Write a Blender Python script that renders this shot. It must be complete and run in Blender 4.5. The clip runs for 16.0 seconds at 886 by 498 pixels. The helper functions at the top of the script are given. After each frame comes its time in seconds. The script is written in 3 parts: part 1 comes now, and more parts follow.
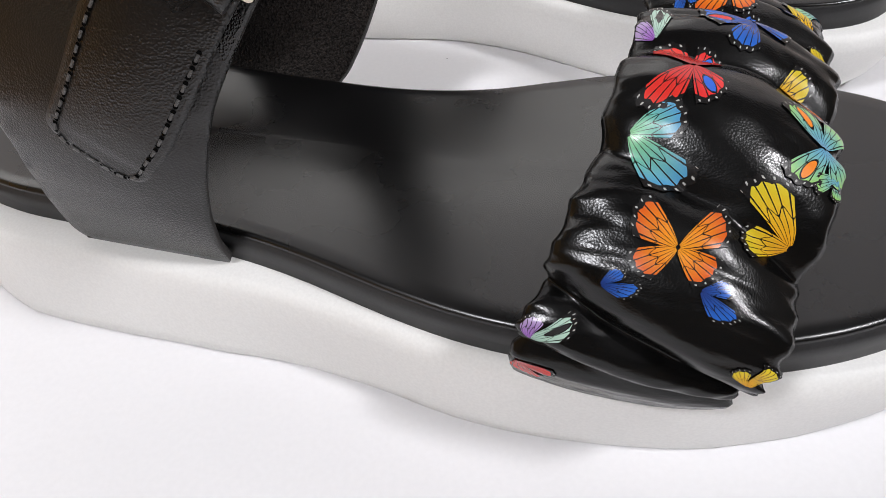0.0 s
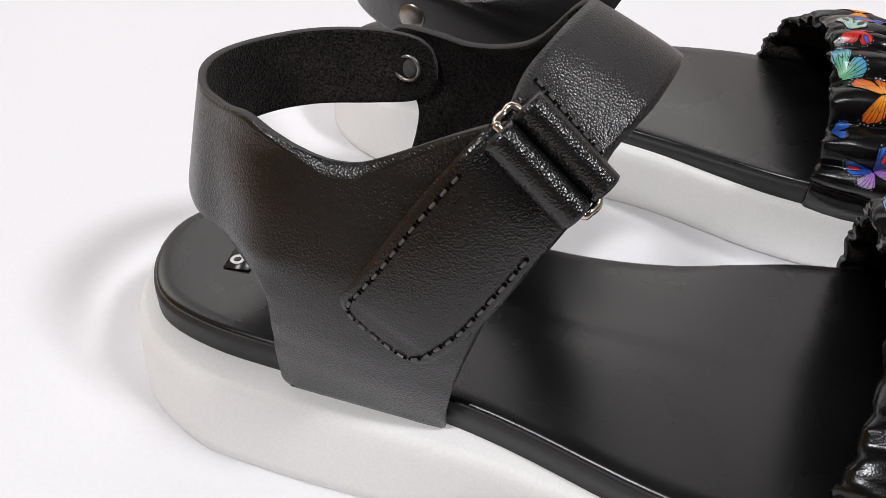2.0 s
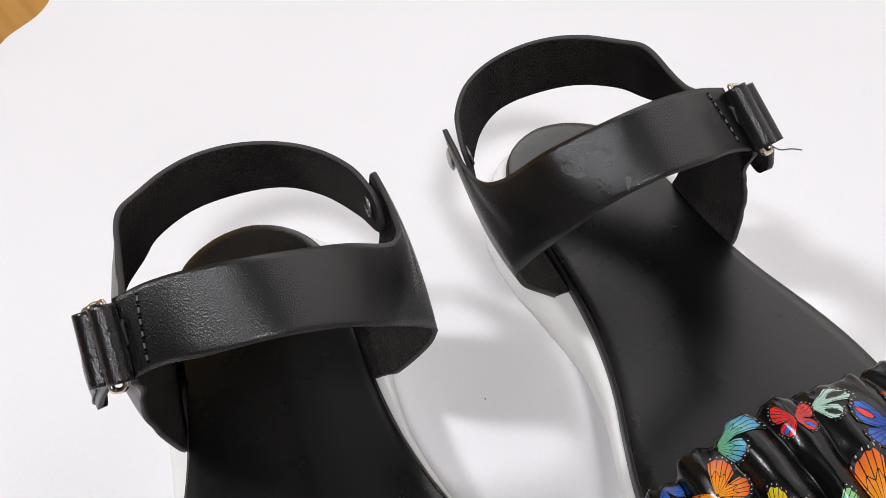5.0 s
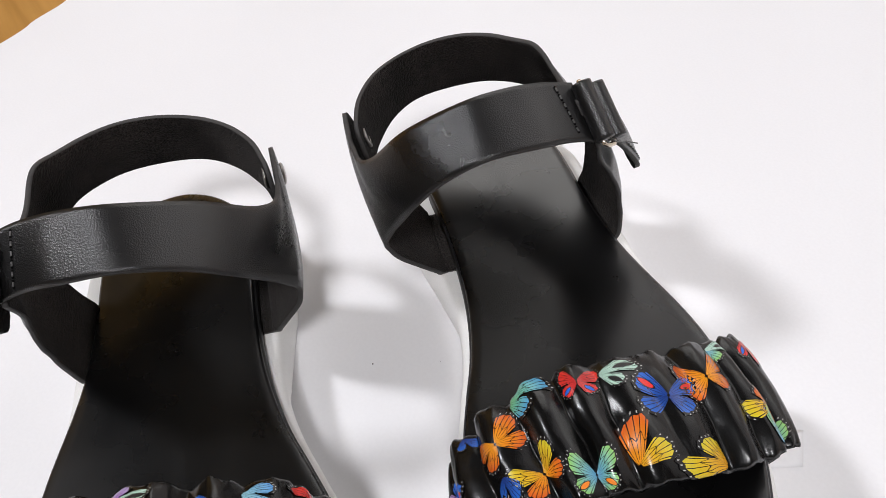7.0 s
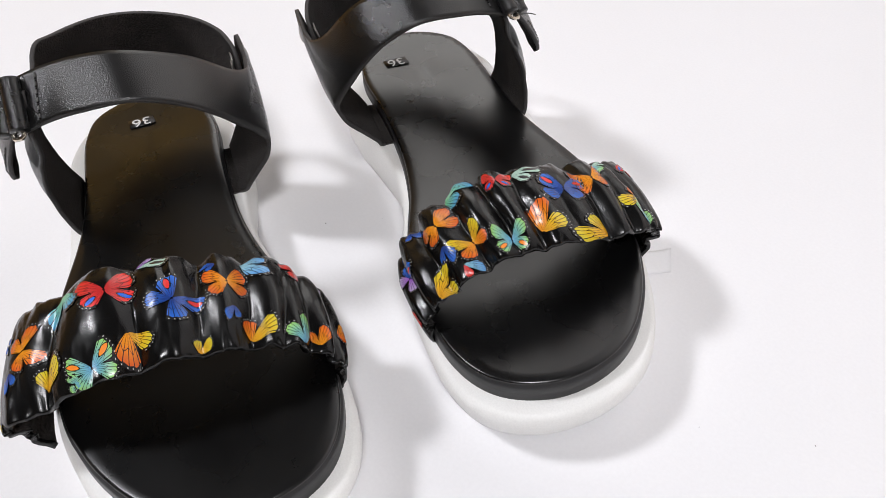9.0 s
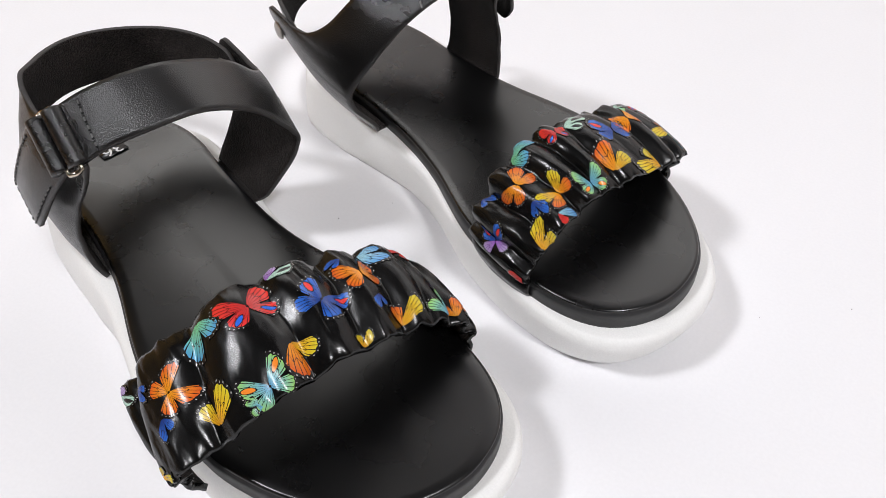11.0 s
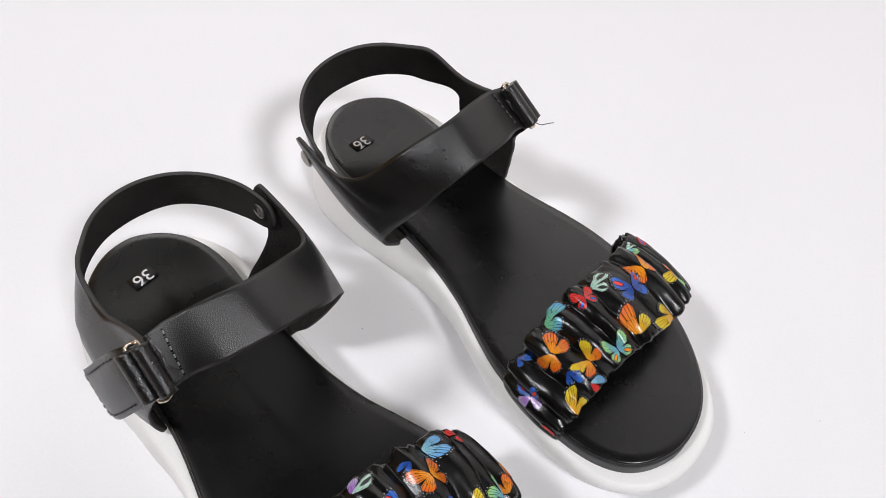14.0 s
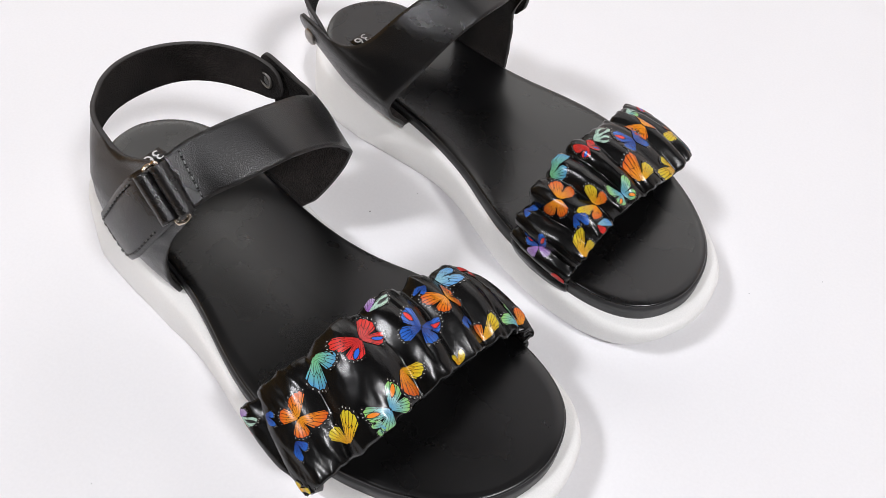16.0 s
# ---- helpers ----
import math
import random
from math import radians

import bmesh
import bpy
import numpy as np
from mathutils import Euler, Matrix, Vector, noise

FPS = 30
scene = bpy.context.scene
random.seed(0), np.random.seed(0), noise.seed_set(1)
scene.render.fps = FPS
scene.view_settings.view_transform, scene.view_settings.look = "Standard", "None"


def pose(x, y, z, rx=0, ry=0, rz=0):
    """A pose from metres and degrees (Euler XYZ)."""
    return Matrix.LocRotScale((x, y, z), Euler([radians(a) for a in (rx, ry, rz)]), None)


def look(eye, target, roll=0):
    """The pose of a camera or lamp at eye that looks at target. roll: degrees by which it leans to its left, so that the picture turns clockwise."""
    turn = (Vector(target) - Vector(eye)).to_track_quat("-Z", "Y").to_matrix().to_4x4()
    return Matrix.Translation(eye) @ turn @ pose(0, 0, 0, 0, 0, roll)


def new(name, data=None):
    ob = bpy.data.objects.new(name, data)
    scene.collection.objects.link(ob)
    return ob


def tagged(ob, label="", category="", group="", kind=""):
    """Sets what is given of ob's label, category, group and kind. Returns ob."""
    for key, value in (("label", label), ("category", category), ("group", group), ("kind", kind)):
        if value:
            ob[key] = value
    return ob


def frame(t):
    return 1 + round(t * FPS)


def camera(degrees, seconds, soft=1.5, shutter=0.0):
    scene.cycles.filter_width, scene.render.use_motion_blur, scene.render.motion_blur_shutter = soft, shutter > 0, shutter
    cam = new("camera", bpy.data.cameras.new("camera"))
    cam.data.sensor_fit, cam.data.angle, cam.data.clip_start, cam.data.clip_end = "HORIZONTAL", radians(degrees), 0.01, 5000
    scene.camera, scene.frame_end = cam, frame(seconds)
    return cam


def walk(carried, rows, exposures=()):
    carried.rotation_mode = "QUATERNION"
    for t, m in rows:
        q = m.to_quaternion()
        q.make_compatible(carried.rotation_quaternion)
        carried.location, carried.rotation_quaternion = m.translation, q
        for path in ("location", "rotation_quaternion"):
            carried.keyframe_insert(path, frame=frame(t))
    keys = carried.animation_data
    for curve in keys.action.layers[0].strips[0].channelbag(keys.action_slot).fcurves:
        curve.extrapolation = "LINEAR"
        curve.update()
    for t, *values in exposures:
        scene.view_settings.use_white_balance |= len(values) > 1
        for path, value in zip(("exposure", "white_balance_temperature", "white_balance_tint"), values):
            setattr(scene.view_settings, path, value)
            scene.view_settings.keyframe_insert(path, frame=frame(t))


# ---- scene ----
cam = camera(59.4, 16.0, soft=0.75)
METRES, EYE, TILT, LEAN, TURN = 0.762, 0.11, -40.0, 0.0, 0.0
PATH = [
    (0, (0.021, 0.014, 0.146), (-0.02, 1.422, -1.273), -6.0),
    (0.5, (0.003, 0.014, 0.15), (0.003, 1.459, -1.233), -6.2),
    (1, (-0.008, 0.015, 0.153), (0.006, 1.497, -1.19), -5.8),
    (1.5, (-0.032, 0.017, 0.158), (0.077, 1.537, -1.137), -1.8),
    (2, (-0.034, 0.026, 0.165), (0.01, 1.581, -1.092), 1.4),
    (2.5, (-0.025, 0.034, 0.181), (-0.126, 1.544, -1.127), 4.5),
    (3, (0.003, 0.035, 0.2), (-0.311, 1.475, -1.152), 6.3),
    (3.5, (0.04, 0.049, 0.225), (-0.507, 1.37, -1.174), 5.6),
    (4, (0.068, 0.073, 0.237), (-0.689, 1.229, -1.209), 3.1),
    (4.2, (0.085, 0.085, 0.239), (-0.783, 1.154, -1.212), 0.7),
    (6.5, (0.175, 0.166, 0.24), (-1.122, 0.859, -1.115), -9.0),
    (7, (0.1935, 0.166, 0.242), (-1.079, 0.862, -1.135), -7.25),
    (7.5, (0.22, 0.157, 0.247), (-1.038, 0.851, -1.144), -6.7),
    (8, (0.244, 0.149, 0.243), (-1.0, 0.878, -1.144), -5.9),
    (8.5, (0.257, 0.135, 0.244), (-0.955, 0.898, -1.152), -5.3),
    (8.7, (0.261, 0.123, 0.242), (-0.929, 0.928, -1.149), -4.4),
    (11, (0.19, 0.028, 0.241), (-0.568, 1.243, -1.155), -0.6),
    (11.5, (0.17, -0.008, 0.266), (-0.47, 1.254, -1.147), 0.6),
    (12, (0.159, -0.036, 0.316), (-0.397, 1.248, -1.114), 1.7),
    (12.5, (0.156, -0.032, 0.346), (-0.34, 1.234, -1.121), 3.0),
    (13, (0.147, 0.0, 0.352), (-0.319, 1.226, -1.158), 4.3),
    (13.5, (0.129, 0.041, 0.34), (-0.323, 1.214, -1.215), 5.8),
    (14, (0.111, 0.062, 0.331), (-0.334, 1.18, -1.267), 7.0),
    (14.5, (0.098, 0.066, 0.323), (-0.345, 1.147, -1.301), 7.2),
    (15, (0.105, 0.053, 0.312), (-0.334, 1.119, -1.323), 6.8),
    (15.5, (0.118, 0.029, 0.3), (-0.329, 1.123, -1.314), 5.8),
    (16, (0.134, 0.009, 0.295), (-0.316, 1.163, -1.276), 5.3),
]
walk(cam, [(t, look(eye, target, roll)) for t, eye, target, roll in PATH], [(0, 0.25), (2, 0.22), (3.5, 0.2), (4.2, 0.2), (6.5, 0.21), (8.5, 0.22), (11, 0.24), (12.5, 0.08), (14.5, 0.2), (16, 0.22)])

# ---- world and light ----
world = bpy.data.worlds.new("room_world")
scene.world = world
world.use_nodes = True
world.node_tree.nodes["Background"].inputs[0].default_value = (0.9, 0.93, 1.0, 1)
world.node_tree.nodes["Background"].inputs[1].default_value = 0.12


def area_lamp(name, eye, target, size, watts, colour):
    data = bpy.data.lights.new(name, "AREA")
    data.shape, data.size, data.energy, data.color = "DISK", size, watts, colour
    ob = new(name, data)
    ob.matrix_world = look(eye, target)
    return ob


LAMP_A = area_lamp("ceiling_lamp_light", (1.6, -0.65, 2.2), (-0.8, 1.2, 1.0), 0.42, 43, (0.965, 0.955, 0.985))
# daylight windows in the wall behind the board: x from and to, z from and to, watts
WINDOWS = ((-2.6, -1.0, 0.9, 2.35, 17), (-0.6, 0.6, 0.7, 1.4, 4.5))
for x0, x1, z0, z1, watts in WINDOWS:
    sky_light = bpy.data.lights.new("window_light", "AREA")
    sky_light.shape, sky_light.size, sky_light.size_y = "RECTANGLE", x1 - x0, z1 - z0
    sky_light.energy, sky_light.color = watts, (1.0, 0.975, 0.95)
    new("window_light", sky_light).matrix_world = look(((x0 + x1) / 2, 1.58, (z0 + z1) / 2), ((x0 + x1) / 2, 0.0, (z0 + z1) / 2))
LAMP_B = area_lamp("ceiling_lamp_light", (-1.0, -0.95, 2.2), (0.3, 1.4, 1.0), 0.42, 36, (0.955, 0.955, 1.0))


# ---- materials ----
def nodes_of(name):
    mat = bpy.data.materials.new(name)
    mat.use_nodes = True
    nt = mat.node_tree
    return mat, nt, nt.nodes["Principled BSDF"]


def surface(name, colour, rough, metal=0.0, grain=900.0, bump=0.0, spread=0.12, stain=25.0, kind="NOISE", dist=0.0003, rough_spread=0.08, spec=0.5, sheen=0.0):
    """Base colour with fine grain and broader stains, relief and uneven gloss."""
    mat, nt, bsdf = nodes_of(name)
    N, L = nt.nodes, nt.links
    tc = N.new("ShaderNodeTexCoord")
    fine = N.new("ShaderNodeTexNoise") if kind == "NOISE" else N.new("ShaderNodeTexVoronoi")
    fine.inputs["Scale"].default_value = grain
    L.new(tc.outputs["Object"], fine.inputs["Vector"])
    broad = N.new("ShaderNodeTexNoise")
    broad.inputs["Scale"].default_value, broad.inputs["Detail"].default_value = stain, 5
    L.new(tc.outputs["Object"], broad.inputs["Vector"])
    ramp = N.new("ShaderNodeMapRange")
    ramp.inputs["From Min"].default_value, ramp.inputs["From Max"].default_value = 0.3, 0.7
    ramp.inputs["To Min"].default_value, ramp.inputs["To Max"].default_value = 1 - spread, 1 + spread
    L.new(broad.outputs[0], ramp.inputs["Value"])
    fr = N.new("ShaderNodeMapRange")
    if kind == "NOISE":
        fr.inputs["From Min"].default_value, fr.inputs["From Max"].default_value = 0.3, 0.7
    fr.inputs["To Min"].default_value, fr.inputs["To Max"].default_value = 1 - spread, 1 + spread
    L.new(fine.outputs[0], fr.inputs["Value"])
    mul = N.new("ShaderNodeMath")
    mul.operation = "MULTIPLY"
    L.new(ramp.outputs[0], mul.inputs[0]), L.new(fr.outputs[0], mul.inputs[1])
    col = N.new("ShaderNodeVectorMath")
    col.operation = "SCALE"
    col.inputs[0].default_value = colour
    L.new(mul.outputs[0], col.inputs["Scale"])
    L.new(col.outputs[0], bsdf.inputs["Base Color"])
    rr = N.new("ShaderNodeMapRange")
    rr.inputs["From Min"].default_value, rr.inputs["From Max"].default_value = 0.3, 0.7
    rr.inputs["To Min"].default_value, rr.inputs["To Max"].default_value = rough - rough_spread, rough + rough_spread
    L.new(broad.outputs[0], rr.inputs["Value"])
    L.new(rr.outputs[0], bsdf.inputs["Roughness"])
    bsdf.inputs["Metallic"].default_value = metal
    bsdf.inputs["Specular IOR Level"].default_value = spec
    if sheen:
        bsdf.inputs["Sheen Weight"].default_value = sheen
        bsdf.inputs["Sheen Roughness"].default_value = 0.5
    if bump:
        b = N.new("ShaderNodeBump")
        b.inputs["Strength"].default_value, b.inputs["Distance"].default_value = bump, dist
        L.new(fine.outputs[0], b.inputs["Height"])
        L.new(b.outputs[0], bsdf.inputs["Normal"])
    return mat


LEATHER = surface("black_grained_leather", (0.0045, 0.0042, 0.0042), 0.31, grain=2300, bump=0.6, kind="VORONOI", dist=0.00015, spread=0.2, spec=0.62, rough_spread=0.05)
GLOSS = surface("black_shiny_leather", (0.0025, 0.0025, 0.0025), 0.22, grain=2600, bump=0.2, kind="VORONOI", dist=0.0001, spread=0.2, spec=0.42, rough_spread=0.05)
SUEDE = surface("black_felt_lining", (0.021, 0.0175, 0.016), 0.95, grain=1500, bump=1.0, spread=0.95, dist=0.0014, spec=0.08, sheen=0.05)
EDGE = surface("cut_leather_edge", (0.04, 0.037, 0.036), 0.7, grain=2500, bump=0.5, spread=0.25)
FOOTBED = surface("smooth_black_footbed", (0.0022, 0.0022, 0.0024), 0.28, grain=2600, bump=0.04, spread=0.15, stain=35, dist=0.00008, spec=0.65, rough_spread=0.03)
RIM = surface("dark_footbed_rim", (0.022, 0.022, 0.023), 0.5, grain=1800, bump=0.1, spread=0.15, dist=0.0001)
WHITE = surface("white_foam_rubber", (0.85, 0.845, 0.825), 0.55, grain=1500, bump=0.12, spread=0.03, stain=18, dist=0.0002)
METAL = surface("pale_gold_metal", (0.70, 0.62, 0.52), 0.25, metal=1.0, grain=400, spread=0.08)
STEEL = surface("dark_rivet_metal", (0.35, 0.33, 0.31), 0.35, metal=1.0, grain=600, spread=0.1)
THREAD = surface("grey_waxed_thread", (0.09, 0.088, 0.085), 0.3, grain=4000, bump=0.4, spread=0.2)
PAPER = surface("white_card", (0.83, 0.825, 0.84), 0.6, grain=700, bump=0.04, spread=0.012, stain=6, dist=0.0002)
WALLS = surface("white_painted_wall", (0.82, 0.81, 0.82), 0.8, grain=60, bump=0.1, spread=0.03, stain=1.5, dist=0.002)
# for unseen walls: grey instead of white, to keep the leather's reflections dark
UNSEEN_GREY = surface("unseen_grey_wall", (0.24, 0.235, 0.23), 0.8, grain=60, bump=0.1, spread=0.05, stain=1.5, dist=0.002)
CEILING = surface("grey_ceiling", (0.04, 0.04, 0.04), 0.85, grain=60, bump=0.1, spread=0.05, stain=1.5, dist=0.002)
WARM = surface("tan_painted_wall", (0.55, 0.36, 0.12), 0.8, grain=60, bump=0.1, spread=0.05, stain=1.5, dist=0.002)
LABEL = surface("printed_size_label", (0.005, 0.005, 0.005), 0.3, grain=900, spread=0.1, spec=0.65)
HOLE = surface("needle_hole", (0.002, 0.002, 0.002), 0.9, spec=0.05)
INK = surface("silver_print", (0.62, 0.62, 0.62), 0.5, grain=2500, spread=0.1)
SPECK = surface("dark_speck", (0.12, 0.12, 0.12), 0.8)


def wood_material():
    mat, nt, bsdf = nodes_of("tan_wood_table")
    N, L = nt.nodes, nt.links
    tc = N.new("ShaderNodeTexCoord")
    mp = N.new("ShaderNodeMapping")
    mp.inputs["Scale"].default_value = (3, 40, 3)
    L.new(tc.outputs["Object"], mp.inputs["Vector"])
    n = N.new("ShaderNodeTexNoise")
    n.inputs["Scale"].default_value, n.inputs["Detail"].default_value = 2.0, 8
    L.new(mp.outputs[0], n.inputs["Vector"])
    r = N.new("ShaderNodeValToRGB")
    r.color_ramp.elements[0].position, r.color_ramp.elements[0].color = 0.3, (0.36, 0.17, 0.035, 1)
    r.color_ramp.elements[1].position, r.color_ramp.elements[1].color = 0.7, (0.52, 0.27, 0.07, 1)
    L.new(n.outputs[0], r.inputs[0])
    L.new(r.outputs[0], bsdf.inputs["Base Color"])
    bsdf.inputs["Roughness"].default_value = 0.45
    return mat


WOOD = wood_material()


# ---- mesh helpers ----
def part(name, bm, material, parent=None, label=""):
    """Links a bmesh as one mesh object, under a parent where there is one."""
    me = bpy.data.meshes.new(name)
    bm.to_mesh(me)
    bm.free()
    for m in material if isinstance(material, (list, tuple)) else [material]:
        me.materials.append(m)
    for p in me.polygons:
        p.use_smooth = True
    ob = new(name, me)
    ob.parent = parent
    if label:
        ob["label"] = label
    return ob


def spline(points, n):
    """n points along a Catmull-Rom curve through the given points, evenly by parameter."""
    pts = [np.array(p, float) for p in points]
    ext = [2 * pts[0] - pts[1]] + pts + [2 * pts[-1] - pts[-2]]
    out = []
    for i in range(n):
        x = i / (n - 1) * (len(pts) - 1)
        k = min(int(x), len(pts) - 2)
        t = x - k
        a, b, c, d = ext[k:k + 4]
        out.append(0.5 * (2 * b + (c - a) * t + (2 * a - 5 * b + 4 * c - d) * t * t + (3 * b - a - 3 * c + d) * t ** 3))
    return np.array(out)


def closed_spline(points, n):
    pts = [np.array(p, float) for p in points]
    m, out = len(pts), []
    for i in range(n):
        x = i / n * m
        k = int(x)
        t = x - k
        a, b, c, d = (pts[(k + j) % m] for j in (-1, 0, 1, 2))
        out.append(0.5 * (2 * b + (c - a) * t + (2 * a - 5 * b + 4 * c - d) * t * t + (3 * b - a - 3 * c + d) * t ** 3))
    return np.array(out)


def normals_of(grid):
    du = np.gradient(grid, axis=0)
    dv = np.gradient(grid, axis=1)
    n = np.cross(du, dv)
    return n / np.maximum(np.linalg.norm(n, axis=2, keepdims=True), 1e-12)


def sheet(grid, thick, flip=False):
    """A leather sheet: outer face, lining and cut edge, in three material slots."""
    nrm = normals_of(grid) * (-1 if flip else 1)
    for _ in range(8):
        pad = np.pad(nrm, ((1, 1), (1, 1), (0, 0)), mode="edge")
        nrm = pad[:-2, 1:-1] + pad[2:, 1:-1] + pad[1:-1, :-2] + pad[1:-1, 2:] + nrm
        nrm /= np.maximum(np.linalg.norm(nrm, axis=2, keepdims=True), 1e-12)
    bm = bmesh.new()
    a, b = grid.shape[:2]
    top = [[bm.verts.new(grid[i, j]) for j in range(b)] for i in range(a)]
    low = [[bm.verts.new(grid[i, j] - nrm[i, j] * thick) for j in range(b)] for i in range(a)]

    def quad(vs, mi):
        f = bm.faces.new(vs if not flip else vs[::-1])
        f.material_index = mi

    for i in range(a - 1):
        for j in range(b - 1):
            quad((top[i][j], top[i + 1][j], top[i + 1][j + 1], top[i][j + 1]), 0)
            quad((low[i][j + 1], low[i + 1][j + 1], low[i + 1][j], low[i][j]), 1)
    for i in range(a - 1):
        quad((top[i + 1][0], top[i][0], low[i][0], low[i + 1][0]), 2)
        quad((top[i][b - 1], top[i + 1][b - 1], low[i + 1][b - 1], low[i][b - 1]), 2)
    for j in range(b - 1):
        quad((top[0][j], top[0][j + 1], low[0][j + 1], low[0][j]), 2)
        quad((top[a - 1][j + 1], top[a - 1][j], low[a - 1][j], low[a - 1][j + 1]), 2)
    bmesh.ops.recalc_face_normals(bm, faces=bm.faces)
    return bm


def ribbon_grid(stations, along, across):
    """Surface between two edge curves, given as pairs of points, bowed outward from the shoe's middle."""
    e0 = spline([s[0] for s in stations], along)
    e1 = spline([s[1] for s in stations], along)
    bow = spline([(s[2], 0) for s in stations], along)[:, 0]
    w = np.linspace(0, 1, across)[None, :, None]
    g = e0[:, None, :] * (1 - w) + e1[:, None, :] * w
    out = g - np.array((60.0, -3.0, 0.0))
    out[:, :, 2] = 0
    out[:, :, 0] *= 0.3
    out /= np.maximum(np.linalg.norm(out, axis=2, keepdims=True), 1e-6)
    return g + out * (bow[:, None, None] * 4 * w * (1 - w))


# ---- the setting ----
def box(name, lo, hi, material, kind="structure", label=""):
    bm = bmesh.new()
    bmesh.ops.create_cube(bm, size=1)
    bmesh.ops.scale(bm, vec=[h - l for l, h in zip(lo, hi)], verts=bm.verts)
    bmesh.ops.translate(bm, vec=[(h + l) / 2 for l, h in zip(lo, hi)], verts=bm.verts)
    ob = part(name, bm, material)
    for p in ob.data.polygons:
        p.use_smooth = False
    return tagged(ob, label, "", "", kind)


box("floor", (-3.0, -3.0, -0.06), (3.0, 1.5, -0.0022), WOOD, label="tan wooden surface under the white board")


def cuboid(bm, lo, hi):
    m = Matrix.Translation([(h + l) / 2 for l, h in zip(lo, hi)]) @ Matrix.Diagonal([h - l for l, h in zip(lo, hi)] + [1.0])
    bmesh.ops.create_cube(bm, size=1, matrix=m)


def flat(ob):
    for p in ob.data.polygons:
        p.use_smooth = False
    return ob


def window_wall():
    """The wall behind the board, with window openings through it."""
    bm = bmesh.new()
    x = -3.0
    for x0, x1, z0, z1, _ in WINDOWS:
        cuboid(bm, (x, 1.5, -0.06), (x0, 1.6, 2.5))
        cuboid(bm, (x0, 1.5, -0.06), (x1, 1.6, z0))
        cuboid(bm, (x0, 1.5, z1), (x1, 1.6, 2.5))
        x = x1
    cuboid(bm, (x, 1.5, -0.06), (3.0, 1.6, 2.5))
    tagged(flat(part("wall_north", bm, WALLS)), "plain white painted wall with two window openings", "", "", "structure")


def window(name, x0, x1, z0, z1):
    root = tagged(new(name, None), "white-framed window letting in soft daylight", "", "", "structure")
    bm = bmesh.new()
    for lo, hi in (((x0, z0), (x0 + 0.04, z1)), ((x1 - 0.04, z0), (x1, z1)), ((x0 + 0.04, z0), (x1 - 0.04, z0 + 0.04)), ((x0 + 0.04, z1 - 0.04), (x1 - 0.04, z1)), (((x0 + x1) / 2 - 0.025, z0 + 0.04), ((x0 + x1) / 2 + 0.025, z1 - 0.04))):
        cuboid(bm, (lo[0], 1.52, lo[1]), (hi[0], 1.56, hi[1]))
    flat(part("window_frame", bm, WALLS, root))
    bm = bmesh.new()
    cuboid(bm, (x0 - 0.04, 1.42, z0 - 0.03), (x1 + 0.04, 1.498, z0))
    flat(part("window_sill", bm, WALLS, root))


for i, w in enumerate(WINDOWS):
    window("window_%d" % (i + 1), *w[:4])
window_wall()
# two added walls out of view, darkened to deepen the black of the leather
box("wall_south", (-3.0, -3.1, -0.06), (3.0, -3.0, 2.5), UNSEEN_GREY, label="unseen wall kept grey so that the leather reflects something dark")
box("wall_east", (3.0, -3.1, -0.06), (3.1, 1.6, 2.5), UNSEEN_GREY, label="unseen wall kept grey so that the leather reflects something dark")
box("wall_west", (-3.1, -3.1, -0.06), (-3.0, 1.6, 2.5), WARM, label="plain tan painted wall")
box("ceiling", (-3.1, -3.1, 2.5), (3.1, 1.6, 2.56), CEILING, label="plain grey ceiling")


def white_card():
    outline = closed_spline([(-0.32, 0.0), (-0.398, 0.158), (-0.42, 0.19), (-0.436, 0.216), (-0.464, 0.236), (-0.55, 0.28), (-0.62, 0.42), (-0.58, 0.70), (-0.3, 1.0), (0.3, 1.15), (0.85, 0.8), (0.95, 0.2), (0.7, -0.4), (0.2, -0.55), (-0.15, -0.35)], 160)
    bm = bmesh.new()
    lo = [bm.verts.new((x, y, -0.0020)) for x, y in outline]
    hi = [bm.verts.new((x, y, 0.0)) for x, y in outline]
    bm.faces.new(hi)
    bm.faces.new(lo[::-1])
    for i in range(len(lo)):
        k = (i + 1) % len(lo)
        bm.faces.new((lo[i], lo[k], hi[k], hi[i]))
    ob = part("white_board", bm, PAPER)
    for p in ob.data.polygons:
        p.use_smooth = False
    return tagged(ob, "smooth white display board with a curved edge lying on the wood", "board")


white_card()


# ---- sandals, in millimetres: u from heel to toe, v to the outer side, z up ----
MM = 0.001
SOLE_Z, LEDGE_Z, BED_Z = 0.0, 24.7, 32.5
BED = [(-2, 0), (0, 10), (6, 19.5), (14, 25.5), (28, 29), (44, 30), (66, 30.2), (88, 31.8), (106, 34.8), (131, 41), (149, 43.8), (168, 43.8), (190, 41),
       (204, 36.4), (216, 30.5), (228, 22), (237, 12), (242.5, 0), (244.5, -13), (242.5, -24), (238, -33), (231, -39.5), (221, -44), (208, -46.5), (190, -47.3), (168, -45), (150, -40),
       (132, -34.4), (112, -30.6), (92, -29), (72, -28.8), (55, -29.5), (40, -30.5), (26, -29), (14, -24.5), (5, -17), (-0.5, -8)]


